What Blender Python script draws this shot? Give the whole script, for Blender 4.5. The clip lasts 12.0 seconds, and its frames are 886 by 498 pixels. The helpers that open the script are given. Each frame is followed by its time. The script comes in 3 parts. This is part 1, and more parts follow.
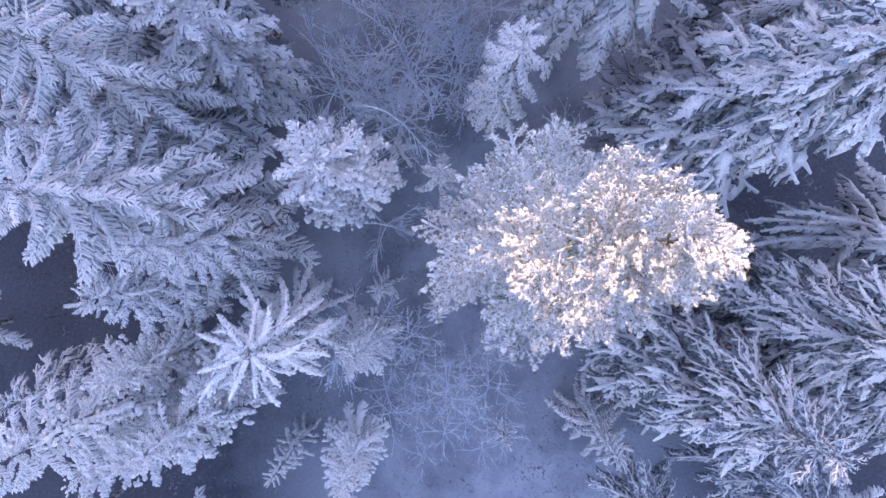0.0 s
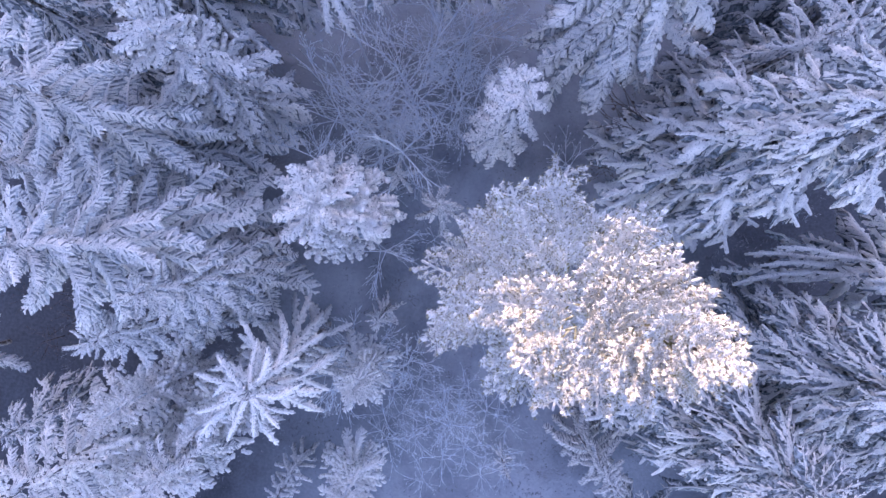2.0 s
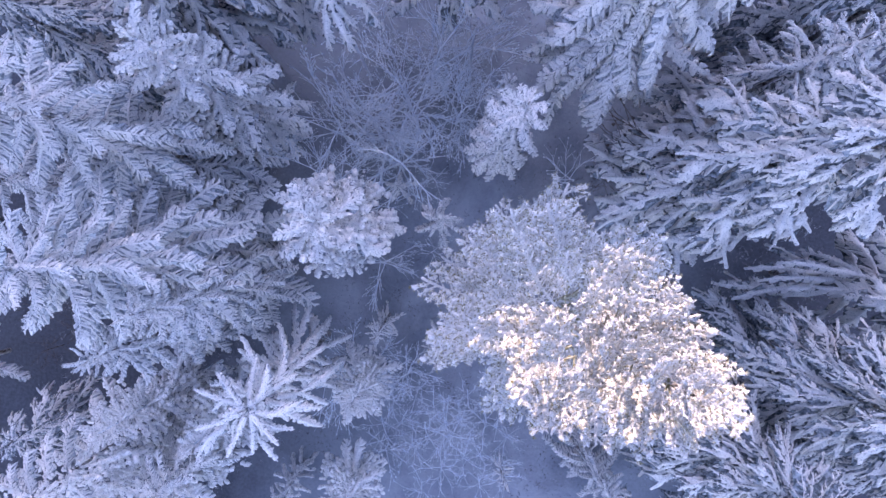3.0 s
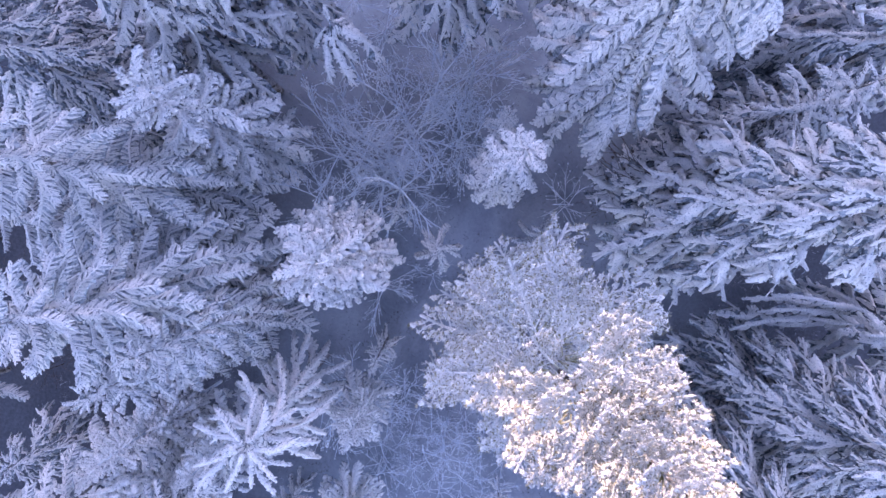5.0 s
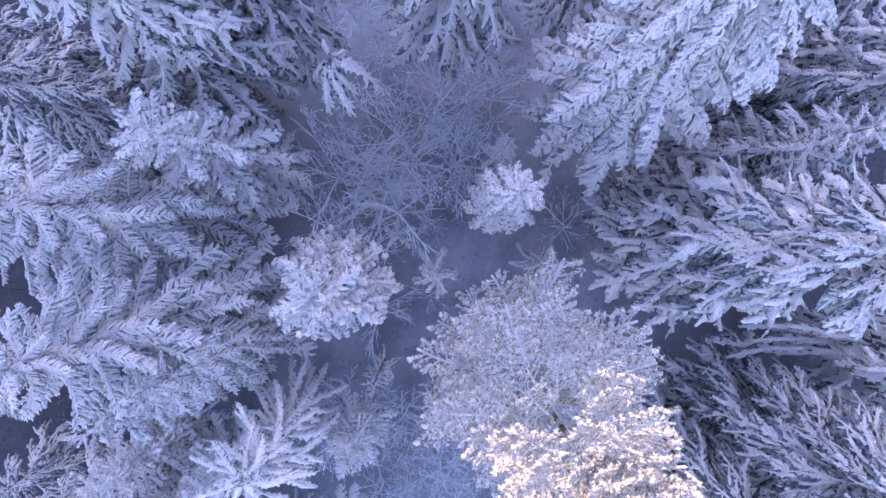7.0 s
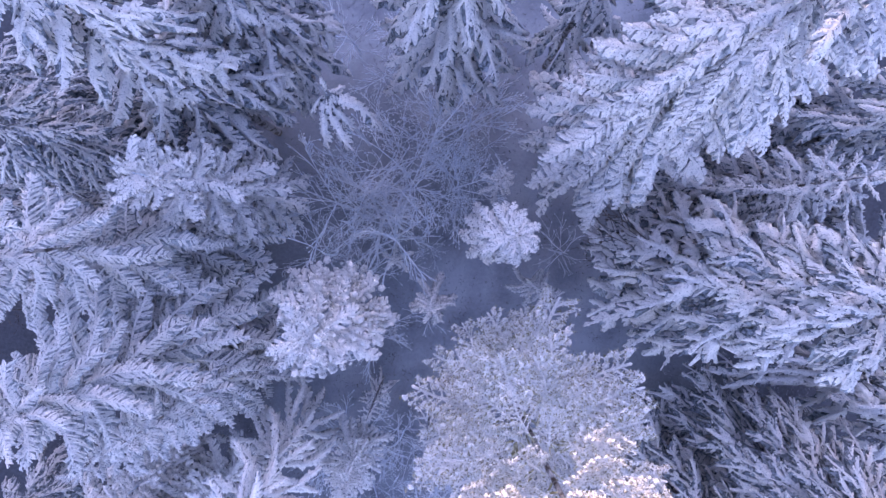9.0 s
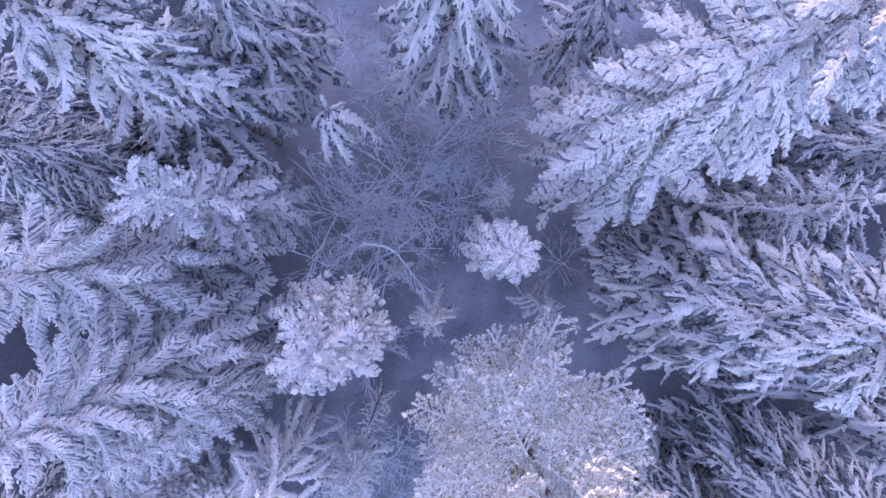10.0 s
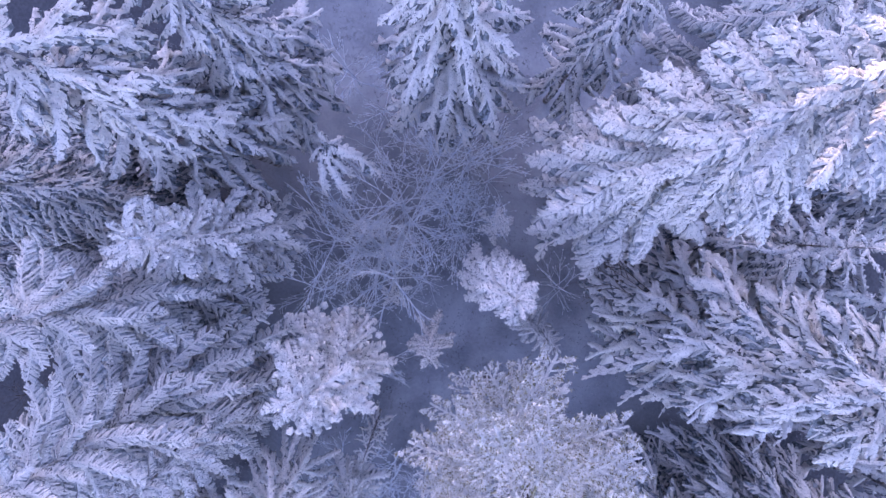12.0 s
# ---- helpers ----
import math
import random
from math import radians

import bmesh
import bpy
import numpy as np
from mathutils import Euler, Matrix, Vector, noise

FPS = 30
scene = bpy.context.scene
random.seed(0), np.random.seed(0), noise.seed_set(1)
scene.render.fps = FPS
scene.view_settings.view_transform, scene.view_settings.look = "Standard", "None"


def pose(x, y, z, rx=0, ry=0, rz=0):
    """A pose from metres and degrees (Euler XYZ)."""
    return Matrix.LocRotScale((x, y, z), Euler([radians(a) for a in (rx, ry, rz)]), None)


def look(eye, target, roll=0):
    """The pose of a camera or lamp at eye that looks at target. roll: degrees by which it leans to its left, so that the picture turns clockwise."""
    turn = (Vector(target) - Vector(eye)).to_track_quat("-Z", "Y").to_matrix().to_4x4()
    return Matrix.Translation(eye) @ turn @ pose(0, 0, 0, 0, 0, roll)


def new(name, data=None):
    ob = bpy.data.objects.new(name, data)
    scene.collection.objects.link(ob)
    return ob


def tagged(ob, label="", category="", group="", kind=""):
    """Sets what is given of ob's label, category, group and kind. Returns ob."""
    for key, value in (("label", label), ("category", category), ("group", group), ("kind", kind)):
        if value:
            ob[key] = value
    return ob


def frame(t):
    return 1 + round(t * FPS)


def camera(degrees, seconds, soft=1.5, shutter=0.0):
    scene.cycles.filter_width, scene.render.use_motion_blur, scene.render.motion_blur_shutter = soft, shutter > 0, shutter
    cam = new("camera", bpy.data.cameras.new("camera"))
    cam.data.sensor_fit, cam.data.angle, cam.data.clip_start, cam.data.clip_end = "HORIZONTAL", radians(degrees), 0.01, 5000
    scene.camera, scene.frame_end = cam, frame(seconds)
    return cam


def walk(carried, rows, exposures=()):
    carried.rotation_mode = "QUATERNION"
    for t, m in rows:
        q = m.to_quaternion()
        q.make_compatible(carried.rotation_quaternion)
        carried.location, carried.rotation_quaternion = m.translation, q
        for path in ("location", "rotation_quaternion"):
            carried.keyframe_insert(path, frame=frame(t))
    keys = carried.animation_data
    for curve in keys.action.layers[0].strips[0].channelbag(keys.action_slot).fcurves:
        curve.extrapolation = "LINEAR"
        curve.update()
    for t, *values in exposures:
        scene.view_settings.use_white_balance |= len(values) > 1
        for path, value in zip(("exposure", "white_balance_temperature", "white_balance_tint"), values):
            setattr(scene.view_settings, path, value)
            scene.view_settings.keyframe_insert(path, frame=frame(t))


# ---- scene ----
cam = camera(72.0, 12.0, soft=1.4)
METRES, EYE, TILT, LEAN, TURN = 6.6, 31.0, -91.8, 0.0, 0.0
ROWS = [
    (0.0, 0.0, 0.0, 0.0, 0.0, 0.0, -0.0),
    (0.5, -0.0049, 0.0018, 0.0397, 0.01, 0.02, -0.11),
    (1.0, -0.0083, 0.0045, 0.0848, -0.02, 0.03, -0.22),
    (1.5, -0.0081, 0.0046, 0.1322, -0.09, 0.06, -0.34),
    (2.0, -0.0059, 0.0033, 0.1789, -0.1, 0.08, -0.44),
    (2.5, -0.0054, 0.0004, 0.2209, -0.1, 0.12, -0.56),
    (3.0, -0.0049, -0.0017, 0.2537, -0.09, 0.13, -0.67),
    (5.0, -0.0036, -0.0168, 0.4244, -0.11, 0.1, -1.09),
    (5.5, -0.0061, -0.0172, 0.4634, -0.15, 0.13, -1.19),
    (6.0, -0.0082, -0.0194, 0.4973, -0.15, 0.12, -1.29),
    (6.5, -0.0038, -0.0229, 0.535, -0.16, 0.12, -1.38),
    (7.0, 0.0019, -0.0284, 0.5772, -0.17, 0.13, -1.47),
    (9.0, 0.0183, -0.0416, 0.7507, -0.12, 0.1, -1.85),
    (9.5, 0.0154, -0.0421, 0.7892, -0.11, 0.1, -1.93),
    (10.0, 0.014, -0.0418, 0.8285, -0.13, 0.09, -2.02),
    (10.5, 0.0159, -0.0397, 0.8729, -0.14, 0.1, -2.12),
    (11.0, 0.0186, -0.0358, 0.9165, -0.14, 0.12, -2.23),
    (11.5, 0.0217, -0.0315, 0.956, -0.11, 0.16, -2.32),
    (12.0, 0.0206, -0.0248, 0.9943, -0.09, 0.18, -2.4),
]
EXPOSURES = [(0.0, 1.97, 6600, 36), (6.0, 1.97, 6400, 41), (12.0, 1.97, 6520, 45)]
walk(cam, [(t, pose(0, 0, EYE, TILT, LEAN, TURN) @ pose(METRES * x, 0.83 * METRES * y, METRES * z, 90 + pitch, roll, yaw)) for t, x, y, z, yaw, pitch, roll in ROWS], EXPOSURES)

# ---------------------------------------------------------------- light
SUN_ELEVATION, SUN_BEARING = 27.0, -8.0          # degrees; bearing from +y towards +x
world = bpy.data.worlds.new("winter_sky")
scene.world = world
world.use_nodes = True
wn = world.node_tree.nodes
sky = wn.new("ShaderNodeTexSky")
sky.sky_type, sky.sun_disc = "NISHITA", False
sky.sun_elevation, sky.sun_rotation = radians(SUN_ELEVATION), radians(SUN_BEARING)
wn["Background"].inputs["Strength"].default_value = 0.15
world.node_tree.links.new(sky.outputs[0], wn["Background"].inputs["Color"])

sun = new("sun", bpy.data.lights.new("sun", "SUN"))
sun.data.energy, sun.data.angle, sun.data.color = 1.85, radians(0.5), (1.0, 0.80, 0.54)
b, e = radians(SUN_BEARING), radians(SUN_ELEVATION)
SUN_WAY = Vector((math.sin(b) * math.cos(e), math.cos(b) * math.cos(e), math.sin(e)))
sun.matrix_world = look(SUN_WAY * 300, (0, 0, 0))


# ---------------------------------------------------------------- materials
def material(name, dark, light, scale, rough=0.7, bump=0.3, bump_scale=40.0, low=0.4, high=0.6, fine=0.0, spread=0.0, specks=None, shaded_litter=None):
    """Two colours mixed by noise at two scales, with a fine relief; spread varies brightness from object to object."""
    m = bpy.data.materials.new(name)
    m.use_nodes = True
    n, link = m.node_tree.nodes, m.node_tree.links.new
    shader = n["Principled BSDF"]
    where = n.new("ShaderNodeNewGeometry")
    big, small = n.new("ShaderNodeTexNoise"), n.new("ShaderNodeTexNoise")
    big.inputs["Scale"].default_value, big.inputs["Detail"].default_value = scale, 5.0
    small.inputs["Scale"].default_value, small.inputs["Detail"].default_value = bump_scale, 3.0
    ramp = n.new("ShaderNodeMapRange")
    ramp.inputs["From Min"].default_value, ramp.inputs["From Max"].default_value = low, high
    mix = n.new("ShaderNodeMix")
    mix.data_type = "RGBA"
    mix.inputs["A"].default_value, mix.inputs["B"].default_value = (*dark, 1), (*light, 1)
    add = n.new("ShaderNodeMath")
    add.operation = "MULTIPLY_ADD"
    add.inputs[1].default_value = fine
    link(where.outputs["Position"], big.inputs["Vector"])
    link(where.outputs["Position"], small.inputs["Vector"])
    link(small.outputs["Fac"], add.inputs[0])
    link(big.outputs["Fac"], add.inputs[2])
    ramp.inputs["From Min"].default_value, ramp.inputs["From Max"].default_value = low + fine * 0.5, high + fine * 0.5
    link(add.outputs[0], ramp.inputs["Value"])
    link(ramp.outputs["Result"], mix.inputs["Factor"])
    colour = mix.outputs["Result"]
    if specks:
        # twigs and needles that show through the snow
        dots, cut, over = n.new("ShaderNodeTexNoise"), n.new("ShaderNodeMapRange"), n.new("ShaderNodeMix")
        dots.inputs["Scale"].default_value, dots.inputs["Detail"].default_value = 25.0, 4.0
        cut.inputs["From Min"].default_value, cut.inputs["From Max"].default_value = 0.57, 0.68
        over.data_type = "RGBA"
        over.inputs["B"].default_value = (*specks, 1)
        link(where.outputs["Position"], dots.inputs["Vector"])
        link(dots.outputs["Fac"], cut.inputs["Value"])
        link(cut.outputs["Result"], over.inputs["Factor"])
        link(colour, over.inputs["A"])
        colour = over.outputs["Result"]
    if shaded_litter:
        # snow thins to needle litter away from the clearing, with tree shade painted in
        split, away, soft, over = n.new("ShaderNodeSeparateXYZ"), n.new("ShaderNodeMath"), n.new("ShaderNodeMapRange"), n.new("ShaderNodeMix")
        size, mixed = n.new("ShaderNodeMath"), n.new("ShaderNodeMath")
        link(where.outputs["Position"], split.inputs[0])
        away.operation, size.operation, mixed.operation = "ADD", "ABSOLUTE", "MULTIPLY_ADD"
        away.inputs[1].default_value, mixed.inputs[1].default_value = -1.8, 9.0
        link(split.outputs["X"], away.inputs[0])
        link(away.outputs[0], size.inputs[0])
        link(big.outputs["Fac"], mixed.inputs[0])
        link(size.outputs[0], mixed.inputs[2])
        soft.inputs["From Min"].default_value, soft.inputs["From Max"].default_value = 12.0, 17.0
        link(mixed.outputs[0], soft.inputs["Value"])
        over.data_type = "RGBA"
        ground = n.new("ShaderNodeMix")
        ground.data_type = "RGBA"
        ground.inputs["A"].default_value = (*(c * 0.2 for c in shaded_litter), 1)
        ground.inputs["B"].default_value = (*(c * 1.7 for c in shaded_litter), 1)
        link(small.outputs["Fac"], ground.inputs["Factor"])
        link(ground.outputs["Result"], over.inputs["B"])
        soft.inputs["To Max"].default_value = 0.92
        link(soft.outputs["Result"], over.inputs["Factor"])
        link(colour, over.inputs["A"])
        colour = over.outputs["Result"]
    if spread:
        info, vary, hsv = n.new("ShaderNodeObjectInfo"), n.new("ShaderNodeMapRange"), n.new("ShaderNodeHueSaturation")
        vary.inputs["To Min"].default_value, vary.inputs["To Max"].default_value = 1 - spread, 1 + spread
        link(info.outputs["Random"], vary.inputs["Value"])
        link(vary.outputs["Result"], hsv.inputs["Value"])
        link(colour, hsv.inputs["Color"])
        colour = hsv.outputs["Color"]
    link(colour, shader.inputs["Base Color"])
    shader.inputs["Roughness"].default_value = rough
    shader.inputs["Specular IOR Level"].default_value = 0.25
    relief = n.new("ShaderNodeBump")
    relief.inputs["Strength"].default_value, relief.inputs["Distance"].default_value = bump, 0.05
    link(small.outputs["Fac"], relief.inputs["Height"])
    link(relief.outputs["Normal"], shader.inputs["Normal"])
    return m


SNOW = material("branch_snow", (0.82, 0.83, 0.85), (0.91, 0.91, 0.92), 6.0, 0.65, 1.0, 28.0, spread=0.04, specks=(0.26, 0.31, 0.38))
# floor snow is dark and bluish: the forest's shade is in its colour
SHADED_GROUND_SNOW = material("shaded_ground_snow", (0.18, 0.205, 0.245), (0.36, 0.395, 0.45), 0.45, 0.7, 0.5, 7.0, 0.32, 0.66, 0.22, shaded_litter=(0.050, 0.057, 0.074))
NEEDLES = material("spruce_needles", (0.062, 0.082, 0.098), (0.37, 0.43, 0.50), 9.0, 0.75, 0.2, 60.0, 0.38, 0.62, 0.3, 0.2)
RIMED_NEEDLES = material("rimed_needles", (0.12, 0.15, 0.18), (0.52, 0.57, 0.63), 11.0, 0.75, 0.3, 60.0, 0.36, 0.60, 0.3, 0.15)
PINE_NEEDLES = material("pine_needles", (0.17, 0.16, 0.07), (0.56, 0.55, 0.46), 8.0, 0.7, 0.2, 60.0, 0.37, 0.62, 0.3, 0.15)
BARK = material("bark", (0.06, 0.045, 0.038), (0.40, 0.40, 0.42), 4.0, 0.85, 0.8, 30.0, 0.36, 0.56, 0.3)
FROST = material("frosted_twig", (0.58, 0.67, 0.79), (0.84, 0.89, 0.95), 4.0, 0.75, 0.3, 50.0, 0.36, 0.60, 0.3, 0.1)
STEMS = material("dry_stems", (0.10, 0.105, 0.12), (0.42, 0.45, 0.50), 1.2, 0.8, 0.3, 50.0, 0.40, 0.66, 0.3)
DEADWOOD = material("dead_twig", (0.06, 0.045, 0.04), (0.22, 0.20, 0.20), 6.0, 0.85, 0.3, 50.0, 0.42, 0.68, 0.2, 0.2)

# ---------------------------------------------------------------- mesh tools
GROUND = 0.8
rng = random.Random(7)


class Shape:
    """Collects corners and faces for one mesh."""

    def __init__(self):
        self.v, self.f = [], []

    def tube(self, path, radii, sides=4, flat=1.0, rough=0.0, lift=0.0, closed=True):
        start, n = len(self.v), len(path)
        turn = rng.random() * 6.28
        for i, p in enumerate(path):
            along = (path[min(i + 1, n - 1)] - path[max(i - 1, 0)]).normalized()
            side = along.cross(Vector((0, 0, 1)))
            side = side.normalized() if side.length > 0.05 else Vector((1, 0, 0))
            up = side.cross(along)
            for k in range(sides):
                a = turn + 6.2832 * k / sides
                r = radii[i] * (1 + rough * (rng.random() - 0.5) * 2)
                self.v.append(p + side * (math.cos(a) * r) + up * (math.sin(a) * r * flat + lift))
        for i in range(n - 1):
            for k in range(sides):
                a, c = start + i * sides, (k + 1) % sides
                self.f.append((a + k, a + c, a + sides + c, a + sides + k))
        if closed:
            end = len(self.v)
            tip = path[-1] + (path[-1] - path[-2]).normalized() * radii[-1] * 0.9
            self.v.append(tip + Vector((0, 0, lift)))
            for k in range(sides):
                self.f.append((end - sides + k, end - sides + (k + 1) % sides, end))

    def blade(self, root, way, length, width):
        """One small spray of needles."""
        side = way.cross(Vector((rng.random() - 0.5, rng.random() - 0.5, 1))).normalized() * width
        i = len(self.v)
        self.v += [root - side, root + side, root + way * length]
        self.f.append((i, i + 1, i + 2))

    def mesh(self, name, mat):
        me = bpy.data.meshes.new(name)
        me.from_pydata([tuple(p) for p in self.v], [], self.f)
        me.polygons.foreach_set("use_smooth", [True] * len(me.polygons))
        me.materials.append(mat)
        return me


def bend(root, way, length, droop, steps, wave=0.0):
    """A path from root along way that sinks by droop times its length towards its end."""
    side = way.cross(Vector((0, 0, 1)))
    w = (rng.random() - 0.5) * wave
    return [root + way * (length * s) + Vector((0, 0, -droop * length * s * s)) + side * (w * length * math.sin(3.1 * s))
            for s in (i / steps for i in range(steps + 1))]


def at_path(path, s):
    x = s * (len(path) - 1)
    i = min(int(x), len(path) - 2)
    return path[i].lerp(path[i + 1], x - i), (path[i + 1] - path[i]).normalized()


def shell(snow, path, radii, cols=4, flat=0.9, rough=0.25, lift=0.0):
    """A lumpy roof of snow along a path, open below, with a rounded end."""
    first, n = len(snow.v), len(path)
    for i, p in enumerate(path):
        along = (path[min(i + 1, n - 1)] - path[max(i - 1, 0)]).normalized()
        side = along.cross(Vector((0, 0, 1)))
        side = side.normalized() if side.length > 0.05 else Vector((1, 0, 0))
        up = side.cross(along)
        for k in range(cols):
            a = -0.35 + 3.84 * k / (cols - 1)
            r = radii[i] * (1 + rough * (rng.random() - 0.5) * 2)
            snow.v.append(p + side * (math.cos(a) * r) + up * (math.sin(a) * r * flat + lift))
    tip = path[-1] + (path[-1] - path[-2]).normalized() * radii[-1] * 0.8
    snow.v.append(tip + Vector((0, 0, lift + radii[-1] * 0.1)))
    for i in range(n - 1):
        for k in range(cols - 1):
            q = first + i * cols + k
            snow.f.append((q, q + cols, q + cols + 1, q + 1))
    last = first + (n - 1) * cols
    for k in range(cols - 1):
        snow.f.append((last + k, last + cols, last + k + 1))


def outline(s, round_end):
    """How wide a frond is along its length."""
    return (math.sin(3.14 * min(0.985, 0.16 + 0.70 * s)) ** 0.7) * (1.0 if s < round_end else math.sqrt(max(0.05, 1 - ((s - round_end) / (1.02 - round_end)) ** 2)))


def rumple(wood, snow, size, scale=2.3):
    """Bends a whole branch unevenly, needles and snow alike."""
    shift = Vector((rng.random(), rng.random(), rng.random())) * 50
    for shape in (wood, snow):
        shape.v = [p + noise.noise_vector(p * scale + shift) * size + noise.noise_vector(p * scale * 4 + shift) * (size * 0.25) for p in shape.v]


def frond(wood, snow, root, way, length, droop, pairs, reach, thick, sweep=0.75, sag=0.4, ridge=0.05, cols=4, rings=3, needles=1.0, round_end=0.75, wave=0.18, patchy=0.2, steps=6, mat_width=1.1):
    """One spruce frond: a spine with a ridge of snow, side twigs swept forward, each under its own lump of snow, and needles below."""
    spine = bend(root, way, length, droop, steps, wave)
    if steps > 4:
        wood.tube(spine, [0.008 * length * (1 - 0.8 * i / steps) + 0.004 for i in range(steps + 1)], 3)
    swell = [0.45 + 1.0 * rng.random() for _ in range(steps + 1)]
    shell(snow, spine[1:], [ridge * (1.0 - 0.62 * (i / steps) ** 2) * swell[i] for i in range(1, steps + 1)], 4, 0.8, 0.34, ridge * 0.1)
    grown = {-1: 1.0, 1: 1.0}
    mat = {-1: [], 1: []}
    shift = Vector((rng.random(), rng.random(), rng.random())) * 50
    for i in range(pairs):
        for hand in (-1, 1):
            s = min(0.99, 0.07 + 0.93 * (i + 0.5 * (hand > 0) + 1.0 * (rng.random() - 0.5)) / pairs)
            p, along = at_path(spine, s)
            side = along.cross(Vector((0, 0, 1))).normalized() * hand
            grown[hand] = 0.45 * grown[hand] + 0.55 * (0.4 + 1.15 * rng.random())
            far = reach * length * outline(s, round_end) * grown[hand] * (0.8 + 0.4 * rng.random())
            go = (side + along * (sweep * (0.55 + 0.9 * rng.random()))).normalized()
            drop = sag * (0.5 + rng.random())
            curl = along * (far * 0.5 * (rng.random() - 0.3))
            line = [p + go * (far * u) + curl * (u * u) - Vector((0, 0, drop * far * u * u)) for u in ((0.1, 0.6, 1.0) if rings == 3 else (0.08, 0.4, 0.72, 1.0))]
            mat[hand].append((p - Vector((0, 0, 0.02)), p + (line[-1] - p) * mat_width - Vector((0, 0, 0.035))))
            for _ in range(2 if needles > 1 else 1):
                if rng.random() < needles:
                    h = rng.choice((-1, 1))
                    w = (go * 0.8 + go.cross(Vector((0, 0, 1))) * h * 0.7 + Vector((0, 0, -0.3 - 0.3 * rng.random()))).normalized()
                    wood.blade(line[1], w, 0.04 + 0.7 * thick + 0.04 * rng.random(), 0.012)
            if needles > 1:
                edge = p + (line[-1] - p) * mat_width
                wood.blade(edge, (go + along * rng.random() - Vector((0, 0, rng.random()))).normalized(), 0.05 + 0.06 * rng.random(), 0.016)
            heap = 0.5 + 0.9 * noise.noise((p + go * far) * 3.0 + shift)
            if heap < patchy:
                continue
            t = thick * (0.72 + 0.3 * rng.random() + 0.35 * heap) * (0.55 + 0.45 * outline(s, round_end))
            shell(snow, line, [t * w * (0.7 + 0.6 * rng.random()) for w in ((0.8, 1.1, 0.66) if rings == 3 else (0.75, 1.0, 1.1, 0.62))], cols, 0.95, 0.36, t * 0.1)
    for hand in (-1, 1):
        for (p, q), (p2, q2) in zip(mat[hand][::2], mat[hand][2::2]):
            i = len(wood.v)
            wood.v += [p, q, q2, p2]
            wood.f.append((i, i + 1, i + 2, i + 3))


def clump(snow, p, r, flat=0.75, sides=6):
    """A heap of snow, longer than wide and uneven."""
    turn, longer, lie = rng.random() * 6.28, 1.0 + 0.4 * rng.random(), rng.random() * 3.14
    cl, sl = math.cos(lie), math.sin(lie)
    first = len(snow.v)
    for z, w in ((-0.45, 0.75), (0.2, 1.0), (0.62, 0.62)):
        for k in range(sides):
            a = turn + 6.2832 * k / sides
            q = r * w * (0.7 + 0.6 * rng.random())
            u, v = math.cos(a) * q * longer, math.sin(a) * q * 0.85
            snow.v.append(p + Vector((u * cl - v * sl, u * sl + v * cl, r * flat * (z + 0.4 * (rng.random() - 0.5)))))
    snow.v.append(p + Vector((0, 0, r * flat * 0.85)))
    for j in range(2):
        for k in range(sides):
            a, c = first + j * sides, (k + 1) % sides
            snow.f.append((a + k, a + c, a + sides + c, a + sides + k))
    for k in range(sides):
        snow.f.append((first + 2 * sides + k, first + 2 * sides + (k + 1) % sides, first + 3 * sides))


def tuft(snow, p, way, r, points=5):
    """A rosette of snowed shoots: an uneven star, raised in the middle."""
    side = way.cross(Vector((0.3, 0.2, 1))).normalized()
    up = side.cross(way).normalized()
    turn, first = rng.random() * 6.28, len(snow.v)
    snow.v.append(p + way * r * 0.55)
    for k in range(2 * points):
        a = turn + 3.1416 * k / points
        q = r * (0.75 + 0.75 * rng.random()) if k % 2 else r * (0.30 + 0.2 * rng.random())
        snow.v.append(p + side * (math.cos(a) * q) + up * (math.sin(a) * q) + way * (r * (0.15 if k % 2 else 0.1) * (rng.random() * 3 - 1)))
    for k in range(2 * points):
        snow.f.append((first, first + 1 + k, first + 1 + (k + 1) % (2 * points)))


def one_piece(name, wood, snow, rime=False):
    """A thinly snowed limb: rime and needles are one piece."""
    n, first = len(wood.v), len(wood.f)
    wood.v += snow.v
    wood.f += [tuple(i + n for i in f) for f in snow.f]
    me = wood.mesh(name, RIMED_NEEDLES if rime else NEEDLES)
    me.materials.append(SNOW)
    me.polygons.foreach_set("material_index", [0] * first + [1] * len(snow.f))
    return me, None


def frond_meshes(name, droop, pairs, reach, thick, joined=False, rumpled=0.06, rime=False, **more):
    """A single frond 2 m long."""
    wood, snow = Shape(), Shape()
    frond(wood, snow, Vector((0, 0, 0)), Vector((1, 0, 0.05)), 2.0, droop, pairs, reach, thick, **more)
    rumple(wood, snow, rumpled)
    if joined:
        return one_piece(name, wood, snow, True)
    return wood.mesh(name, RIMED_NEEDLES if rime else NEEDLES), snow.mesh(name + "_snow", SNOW)


